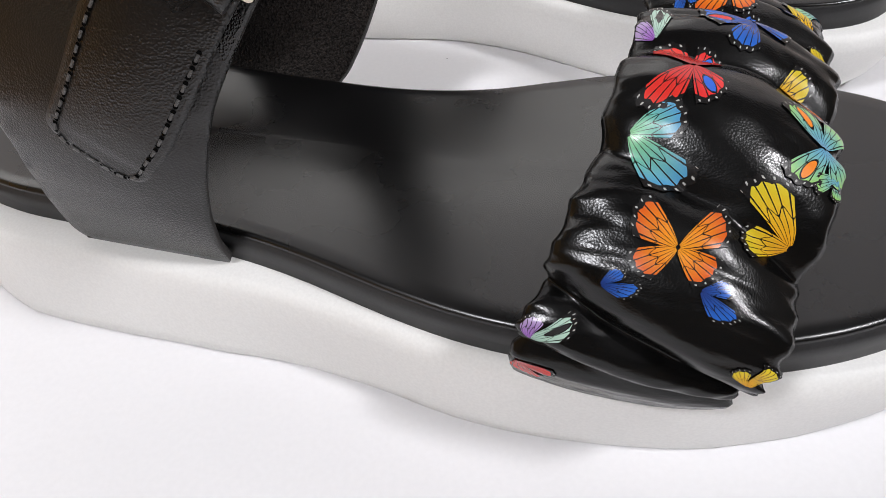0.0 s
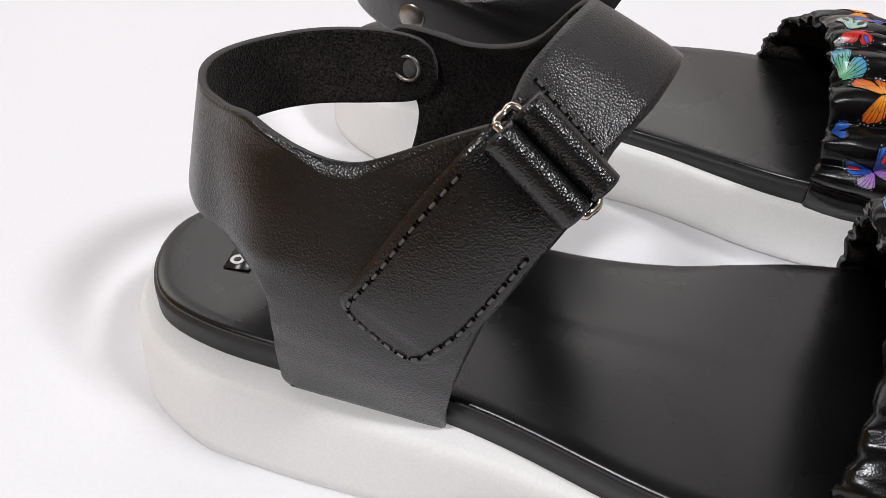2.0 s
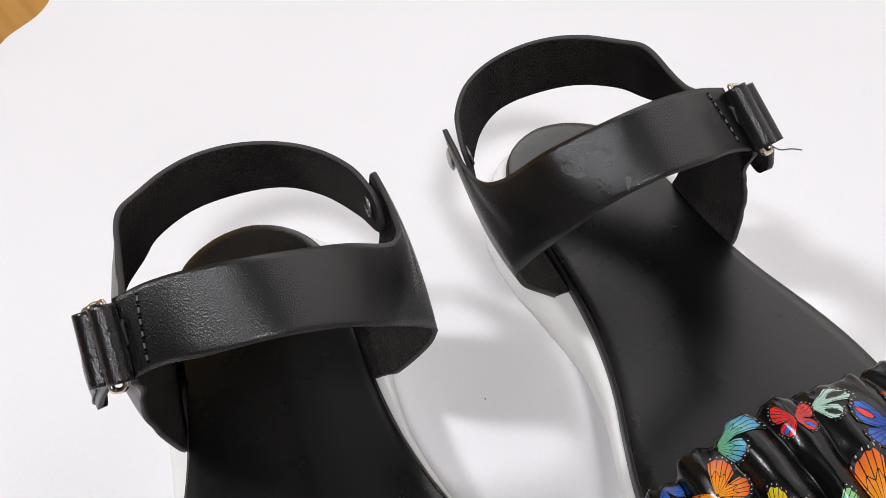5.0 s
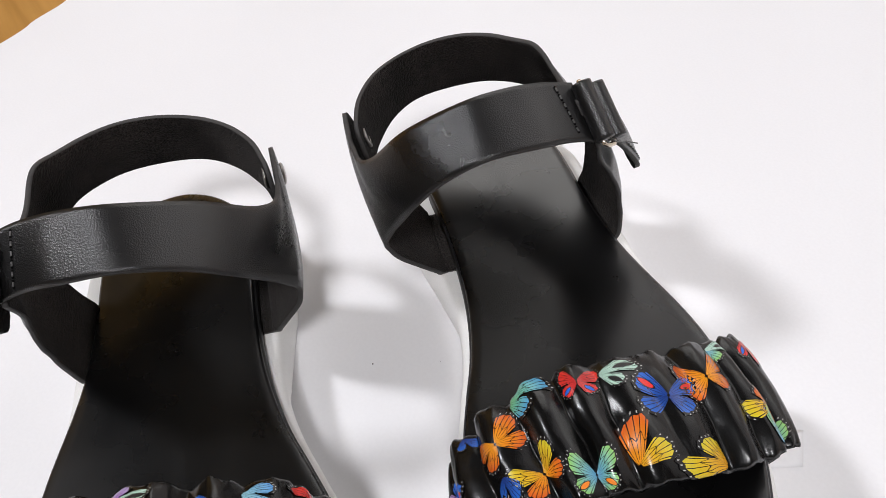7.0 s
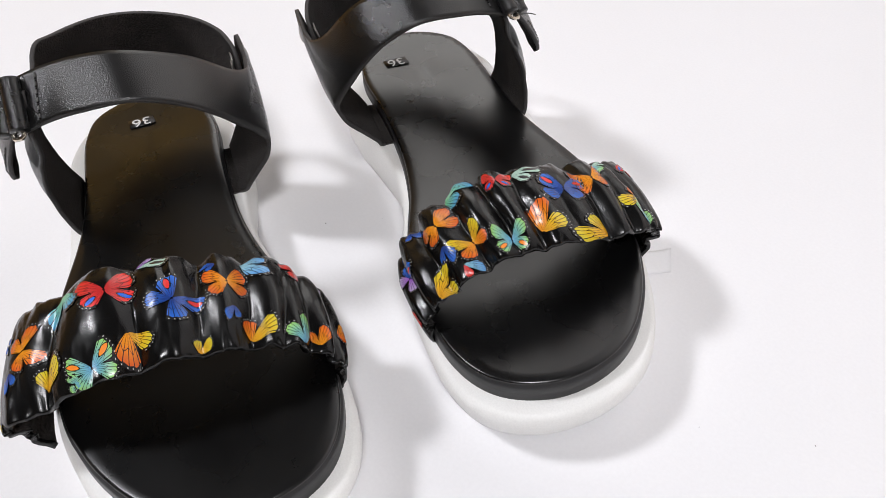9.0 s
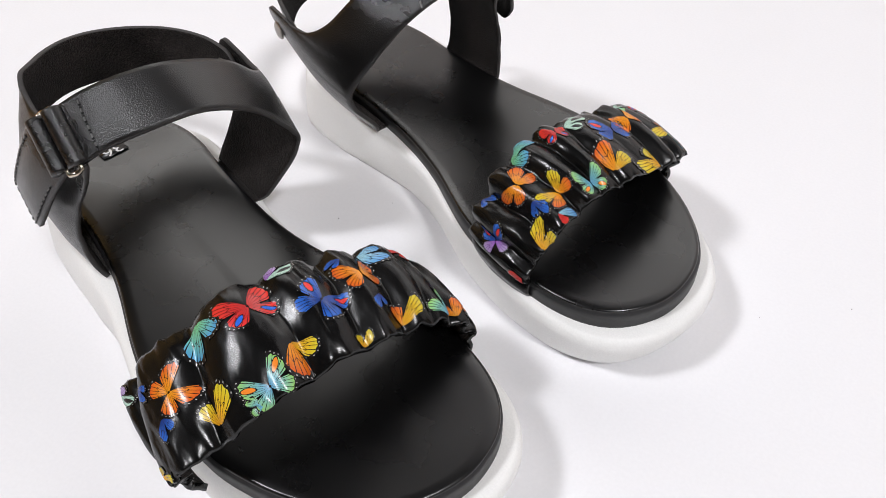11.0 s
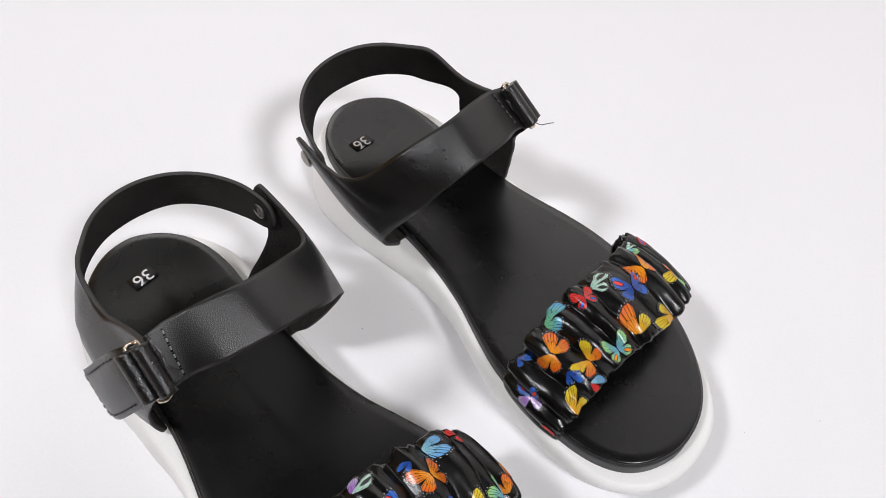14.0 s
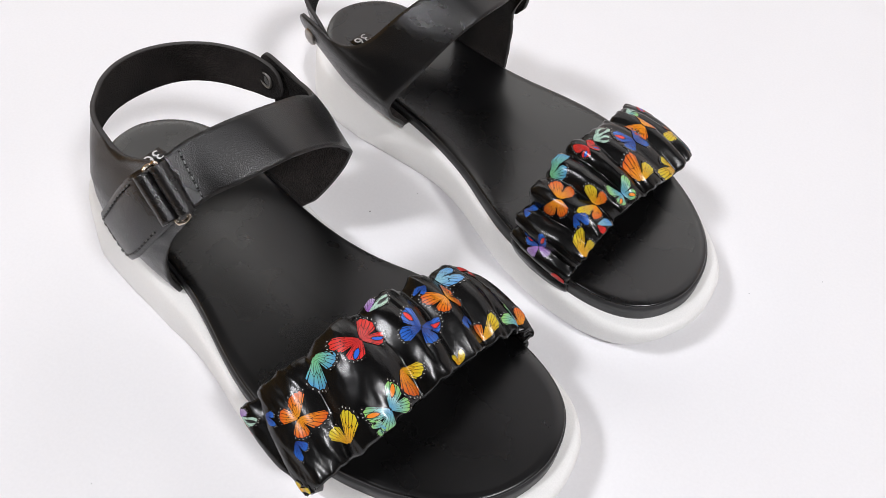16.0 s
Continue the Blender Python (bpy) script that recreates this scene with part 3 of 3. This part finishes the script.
# folds of the gathered straps: place at the rear and front edge, depth, width
FOLDS_RIGHT = [(0.137, 0.09, 2.2, 0.012), (0.237, 0.13, 4.2, 0.016), (0.315, 0.28, 0.7, 0.012), (0.38, 0.315, 4.4, 0.02), (0.488, 0.478, 4.0, 0.016), (0.535, 0.52, 1.2, 0.01), (0.585, 0.56, 3.4, 0.014),
               (0.665, 0.652, 3.4, 0.015), (0.735, 0.70, 2.2, 0.012), (0.775, 0.762, 3.6, 0.013), (0.83, 0.832, 3.2, 0.012), (0.90, 0.92, 2.4, 0.012)]
FOLDS_LEFT = [(0.10, 0.08, 2.6, 0.013), (0.19, 0.17, 3.0, 0.013), (0.30, 0.27, 3.4, 0.013), (0.345, 0.34, 2.6, 0.012), (0.415, 0.40, 3.6, 0.014), (0.485, 0.455, 2.4, 0.024), (0.535, 0.53, 3.6, 0.013),
              (0.60, 0.575, 3.4, 0.014), (0.675, 0.645, 3.2, 0.013), (0.76, 0.73, 3.6, 0.014), (0.85, 0.82, 3.0, 0.013), (0.91, 0.93, 2.4, 0.012)]
# how much each strap stands above or below the common section, along it
RISE_RIGHT = [(0, 0), (0.28, 0), (0.4, 3.0), (0.46, 4.0), (0.52, 3.5), (0.57, 1.0), (0.63, 1.2), (0.7, 2.4), (0.82, 0.8), (0.92, 0)]
RISE_LEFT = [(0, 0), (0.1, 0), (0.24, -2.5), (0.34, -4.0), (0.42, -4.2), (0.5, -0.8), (0.58, 0.4), (0.7, 0.3), (1, 0)]
RIGHT = sandal(-1, -0.055, 0.0, 1.0, (-0.1024, 0.1974), -19.1, "black leather sandal with red and orange butterflies, white platform sole", 3, 1.5, 1.0, FOLDS_RIGHT, RISE_RIGHT)
LEFT = sandal(1, -0.265, 0.045, 0.0, (-0.0628, 0.3323), -21.5, "black leather sandal with yellow and blue butterflies, white platform sole", 8, 5.0, 0.925, FOLDS_LEFT, RISE_LEFT)


# ---- printed butterflies ----
def print_material(name, inner, outer, spot=None):
    """Printed wing: colour from the root to the rim, dark veins, dark rim with pale dots, an eye spot on some."""
    mat, nt, bsdf = nodes_of(name)
    N, L = nt.nodes, nt.links

    def math_node(op, a, b=None):
        n = N.new("ShaderNodeMath")
        n.operation = op
        for i, x in enumerate((a, b)):
            if x is None:
                continue
            if isinstance(x, (int, float)):
                n.inputs[i].default_value = x
            else:
                L.new(x, n.inputs[i])
        return n.outputs[0]

    def blend(fac, a, b):
        n = N.new("ShaderNodeMix")
        n.data_type = "RGBA"
        L.new(fac, n.inputs[0])
        for i, x in ((6, a), (7, b)):
            if isinstance(x, tuple):
                n.inputs[i].default_value = (*x, 1)
            else:
                L.new(x, n.inputs[i])
        return n.outputs[2]

    uv = N.new("ShaderNodeUVMap")
    sep = N.new("ShaderNodeSeparateXYZ")
    L.new(uv.outputs[0], sep.inputs[0])
    x, y = sep.outputs[0], sep.outputs[1]
    col = blend(math_node("POWER", y, 1.3), inner, outer)
    vein = math_node("LESS_THAN", math_node("ABSOLUTE", math_node("SINE", math_node("MULTIPLY", x, 7.5))), 0.25)
    col = blend(vein, col, (0.008, 0.007, 0.006))
    bend = math_node("MULTIPLY", math_node("COSINE", math_node("MULTIPLY", x, 7.5)), 0.07)
    cross = math_node("LESS_THAN", math_node("ABSOLUTE", math_node("SUBTRACT", math_node("ADD", y, bend), 0.5)), 0.014)
    col = blend(cross, col, (0.01, 0.008, 0.006))
    if spot:
        dx, dy = math_node("MULTIPLY", x, 0.7), math_node("SUBTRACT", y, 0.62)
        r = math_node("SQRT", math_node("ADD", math_node("MULTIPLY", dx, dx), math_node("MULTIPLY", dy, dy)))
        col = blend(math_node("LESS_THAN", r, 0.26), col, (0.01, 0.01, 0.012))
        col = blend(math_node("LESS_THAN", r, 0.21), col, spot)
    rim = math_node("GREATER_THAN", math_node("ADD", y, math_node("MULTIPLY", math_node("POWER", math_node("ABSOLUTE", x), 4.0), 0.1)), 0.885)
    col = blend(rim, col, (0.008, 0.007, 0.007))
    dots = math_node("MULTIPLY", math_node("GREATER_THAN", math_node("SINE", math_node("MULTIPLY", x, 17.0)), 0.8), math_node("LESS_THAN", math_node("ABSOLUTE", math_node("SUBTRACT", y, 0.955)), 0.022))
    col = blend(dots, col, (0.42, 0.42, 0.4))
    L.new(col, bsdf.inputs["Base Color"])
    bsdf.inputs["Roughness"].default_value = 0.26
    return mat


PRINTS = {
    "red": print_material("red_wing_print", (0.512, 0.0244, 0.0244), (0.756, 0.0366, 0.0244)),
    "red_eyed": print_material("red_eyed_wing_print", (0.512, 0.0244, 0.0244), (0.756, 0.0366, 0.0366), (0.0244, 0.122, 0.61)),
    "orange": print_material("orange_wing_print", (0.8, 0.3, 0.012), (0.62, 0.065, 0.012)),
    "yellow": print_material("yellow_wing_print", (0.72, 0.32, 0.012), (0.62, 0.56, 0.03)),
    "blue": print_material("blue_wing_print", (0.0122, 0.0366, 0.195), (0.0244, 0.146, 0.61)),
    "blue_eyed": print_material("blue_eyed_wing_print", (0.0122, 0.0488, 0.268), (0.0366, 0.159, 0.634), (0.671, 0.0366, 0.0366)),
    "green": print_material("green_wing_print", (0.122, 0.366, 0.586), (0.305, 0.586, 0.061)),
    "green_eyed": print_material("green_eyed_wing_print", (0.122, 0.366, 0.586), (0.305, 0.586, 0.061), (0.85, 0.244, 0.0244)),
    "teal": print_material("teal_wing_print", (0.195, 0.549, 0.244), (0.061, 0.268, 0.61)),
    "pale_blue": print_material("pale_blue_wing_print", (0.244, 0.488, 0.561), (0.0732, 0.268, 0.634)),
    "mint": print_material("mint_wing_print", (0.366, 0.561, 0.464), (0.439, 0.61, 0.512), (0.0244, 0.0244, 0.0244)),
    "purple": print_material("purple_wing_print", (0.305, 0.0976, 0.488), (0.439, 0.366, 0.537)),
}
ARC, WIDE = 172.0, 37.0
OPEN = [(52, 0.54, 0.205, 0), (-52, 0.54, 0.205, 0), (123, 0.41, 0.19, 1), (-123, 0.41, 0.19, 1)]
FOLDED = [(16, 0.95, 0.31, 0), (-38, 0.68, 0.25, 1)]


def butterfly(strap, place, head, size, fore, hind="", folded=False, words=""):
    """One printed butterfly, laid on the strap's folds. place and head: (s, w) of the body and of where it points; size in millimetres."""
    ts, ob = strap
    hind = hind or fore
    d = np.array(((head[0] - place[0]) * ARC, (head[1] - place[1]) * WIDE))
    d /= np.linalg.norm(d)
    e = np.array((-d[1], d[0]))
    size = size * (0.98 if not folded else 0.96)
    bm = bmesh.new()
    uvl = bm.loops.layers.uv.new("UVMap")
    for turn, long, wide, slot in FOLDED if folded else OPEN:
        ca, sa = math.cos(radians(turn)), math.sin(radians(turn))
        ax, pe = d * ca + e * sa, e * ca - d * sa
        lead = (-1 if turn > 0 else 1) * (1 if slot == 0 else 0.3)
        rows = []
        nr, na = 12, 15
        for i in range(nr):
            rho = 0.04 + 0.96 * i / (nr - 1)
            row = []
            for k in range(na):
                tau = -1 + 2 * k / (na - 1)
                along = size * long * rho * (1 - 0.16 * tau * tau + 0.16 * tau * lead) * (1 + 0.025 * math.cos(11 * tau))
                side = size * wide * tau * rho ** 0.72 * (1.0 if tau > 0 else 0.85)
                q = ax * along + pe * side
                s, w = place[0] + q[0] / ARC, place[1] + q[1] / WIDE
                row.append((bm.verts.new(ts.at(s, min(max(w, 0.0), 1.0), 0.28)), tau, rho))
            rows.append(row)
        for i in range(nr - 1):
            for k in range(na - 1):
                c = (rows[i][k], rows[i + 1][k], rows[i + 1][k + 1], rows[i][k + 1])
                f = bm.faces.new([v for v, _, _ in c])
                f.material_index = slot
                for lp, (_, a, b) in zip(f.loops, c):
                    lp[uvl].uv = (a, b)
    part("butterfly_print", bm, [PRINTS[fore], PRINTS[hind]], ob, words or "printed %s butterfly" % fore.replace("_eyed", "").replace("_", " "))


R, K = RIGHT[1:], LEFT[1:]
butterfly(R, (0.452, 0.32), (0.442, 0.02), 17.5, "red", "red_eyed")
butterfly(R, (0.42, 0.90), (0.41, 0.68), 15, "green_eyed", "green")
butterfly(R, (0.535, 0.55), (0.575, 0.37), 17, "blue_eyed", "blue")
butterfly(R, (0.625, 0.43), (0.62, 0.16), 17, "orange")
butterfly(R, (0.30, 0.47), (0.345, 0.43), 16.5, "orange")
butterfly(R, (0.66, 0.12), (0.69, 0.23), 11, "pale_blue", folded=True)
butterfly(R, (0.77, 0.18), (0.722, 0.12), 10, "red", folded=True)
butterfly(R, (0.65, 0.93), (0.687, 0.70), 11, "yellow", "orange", folded=True)
butterfly(R, (0.735, 0.97), (0.733, 0.65), 12, "green", folded=True)
butterfly(R, (0.775, 0.93), (0.783, 0.68), 9, "orange", folded=True)
butterfly(R, (0.495, 0.12), (0.523, 0.08), 8.5, "mint", "purple", folded=True)
butterfly(R, (0.472, 0.70), (0.480, 0.98), 11, "orange", "yellow", folded=True)
butterfly(R, (0.557, 0.97), (0.575, 0.87), 6, "yellow", folded=True)
butterfly(R, (0.387, 0.13), (0.37, 0.43), 13, "teal", folded=True)
butterfly(R, (0.335, 0.88), (0.36, 0.62), 11.5, "yellow", folded=True)
butterfly(R, (0.19, 0.92), (0.225, 0.92), 7, "yellow", folded=True)
butterfly(R, (0.165, 0.07), (0.213, 0.20), 9, "mint", "purple", folded=True)
butterfly(R, (0.10, 0.05), (0.02, 0.27), 11, "red", folded=True)
butterfly(R, (0.253, 0.25), (0.263, 0.40), 6, "blue", folded=True)
butterfly(R, (0.272, 0.60), (0.262, 0.80), 7, "blue", folded=True)
butterfly(R, (0.612, 0.22), (0.585, 0.20), 5.5, "blue", folded=True)
butterfly(R, (0.63, 0.66), (0.615, 0.82), 6, "blue", folded=True)
butterfly(R, (0.40, 0.97), (0.385, 0.92), 5, "green", folded=True)
butterfly(R, (0.86, 0.55), (0.88, 0.8), 9, "orange", folded=True)
butterfly(R, (0.82, 0.08), (0.84, 0.25), 7, "purple", folded=True)

butterfly(K, (0.70, 0.39), (0.723, 0.10), 18, "orange")
butterfly(K, (0.84, 0.45), (0.80, 0.30), 18, "blue_eyed", "purple")
butterfly(K, (0.655, 0.72), (0.672, 0.52), 15.5, "yellow", "orange")
butterfly(K, (0.583, 0.85), (0.577, 0.63), 15, "green", "green_eyed")
butterfly(K, (0.453, 0.45), (0.437, 0.18), 18, "blue_eyed", "blue")
butterfly(K, (0.387, 0.37), (0.387, 0.10), 18, "orange")
butterfly(K, (0.56, 0.23), (0.553, 0.05), 13.2, "red", "red_eyed")
butterfly(K, (0.673, 0.09), (0.62, 0.15), 13.8, "teal", folded=True)
butterfly(K, (0.777, 0.05), (0.75, 0.25), 7.2, "blue", folded=True)
butterfly(K, (0.76, 0.97), (0.722, 0.84), 13.2, "yellow", folded=True)
butterfly(K, (0.522, 0.87), (0.492, 0.6), 14.5, "orange", "yellow", folded=True)
butterfly(K, (0.527, 0.17), (0.48, 0.20), 10.8, "mint", folded=True)
butterfly(K, (0.35, 0.09), (0.313, 0.17), 9.6, "mint", "green", folded=True)
butterfly(K, (0.25, 0.10), (0.247, 0.39), 10.8, "red", "red_eyed", folded=True)
butterfly(K, (0.29, 0.69), (0.337, 0.59), 11.4, "yellow", "orange", folded=True)
butterfly(K, (0.407, 0.95), (0.457, 0.87), 13.2, "yellow", folded=True)
butterfly(K, (0.30, 0.95), (0.273, 0.65), 14.4, "green_eyed", "green", folded=True)
butterfly(K, (0.683, 0.88), (0.665, 0.97), 7.2, "pale_blue", "red", folded=True)
butterfly(K, (0.883, 0.95), (0.96, 0.57), 12, "red", folded=True)
butterfly(K, (0.705, 0.62), (0.70, 0.82), 8.4, "blue", folded=True)
butterfly(K, (0.12, 0.30), (0.10, 0.60), 10.8, "purple", folded=True)
butterfly(K, (0.15, 0.60), (0.17, 0.82), 9.6, "orange", folded=True)


# ---- small things on the board ----
def speck(x, y, r):
    bm = bmesh.new()
    bmesh.ops.create_icosphere(bm, subdivisions=1, radius=r)
    for v in bm.verts:
        v.co = Vector((v.co.x * 1.3 + x, v.co.y + y, max(v.co.z, -r * 0.5) + r * 0.5))
    tagged(part("lint_speck", bm, SPECK), "tiny dark speck of lint on the white board", "speck", "specks on the board")


for x, y, r in ((0.007, 0.230, 0.0003), (0.221, 0.294, 0.0002), (0.0225, 0.252, 0.00015), (0.19, 0.27, 0.00015), (-0.02, 0.06, 0.00018)):
    speck(x, y, r)


def paper_scrap():
    """A thin white paper with one lifted corner, half under the sole."""
    pts = [(0.112, 0.317), (0.1255, 0.3345), (0.134, 0.324), (0.121, 0.305)]
    n = 10
    g = np.zeros((n, n, 3))
    for i in range(n):
        for j in range(n):
            a, b = i / (n - 1), j / (n - 1)
            p = (np.array(pts[0]) * (1 - a) + np.array(pts[1]) * a) * (1 - b) + (np.array(pts[3]) * (1 - a) + np.array(pts[2]) * a) * b
            g[i, j] = (p[0], p[1], 0.00035 + 0.004 * max(0, a - 0.4) ** 2 * (1 - b))
    ob = part("paper_scrap", sheet(g, 0.0002, True), [PAPER, PAPER, PAPER])
    tagged(ob, "small white paper scrap lying on the white board", "paper")


paper_scrap()
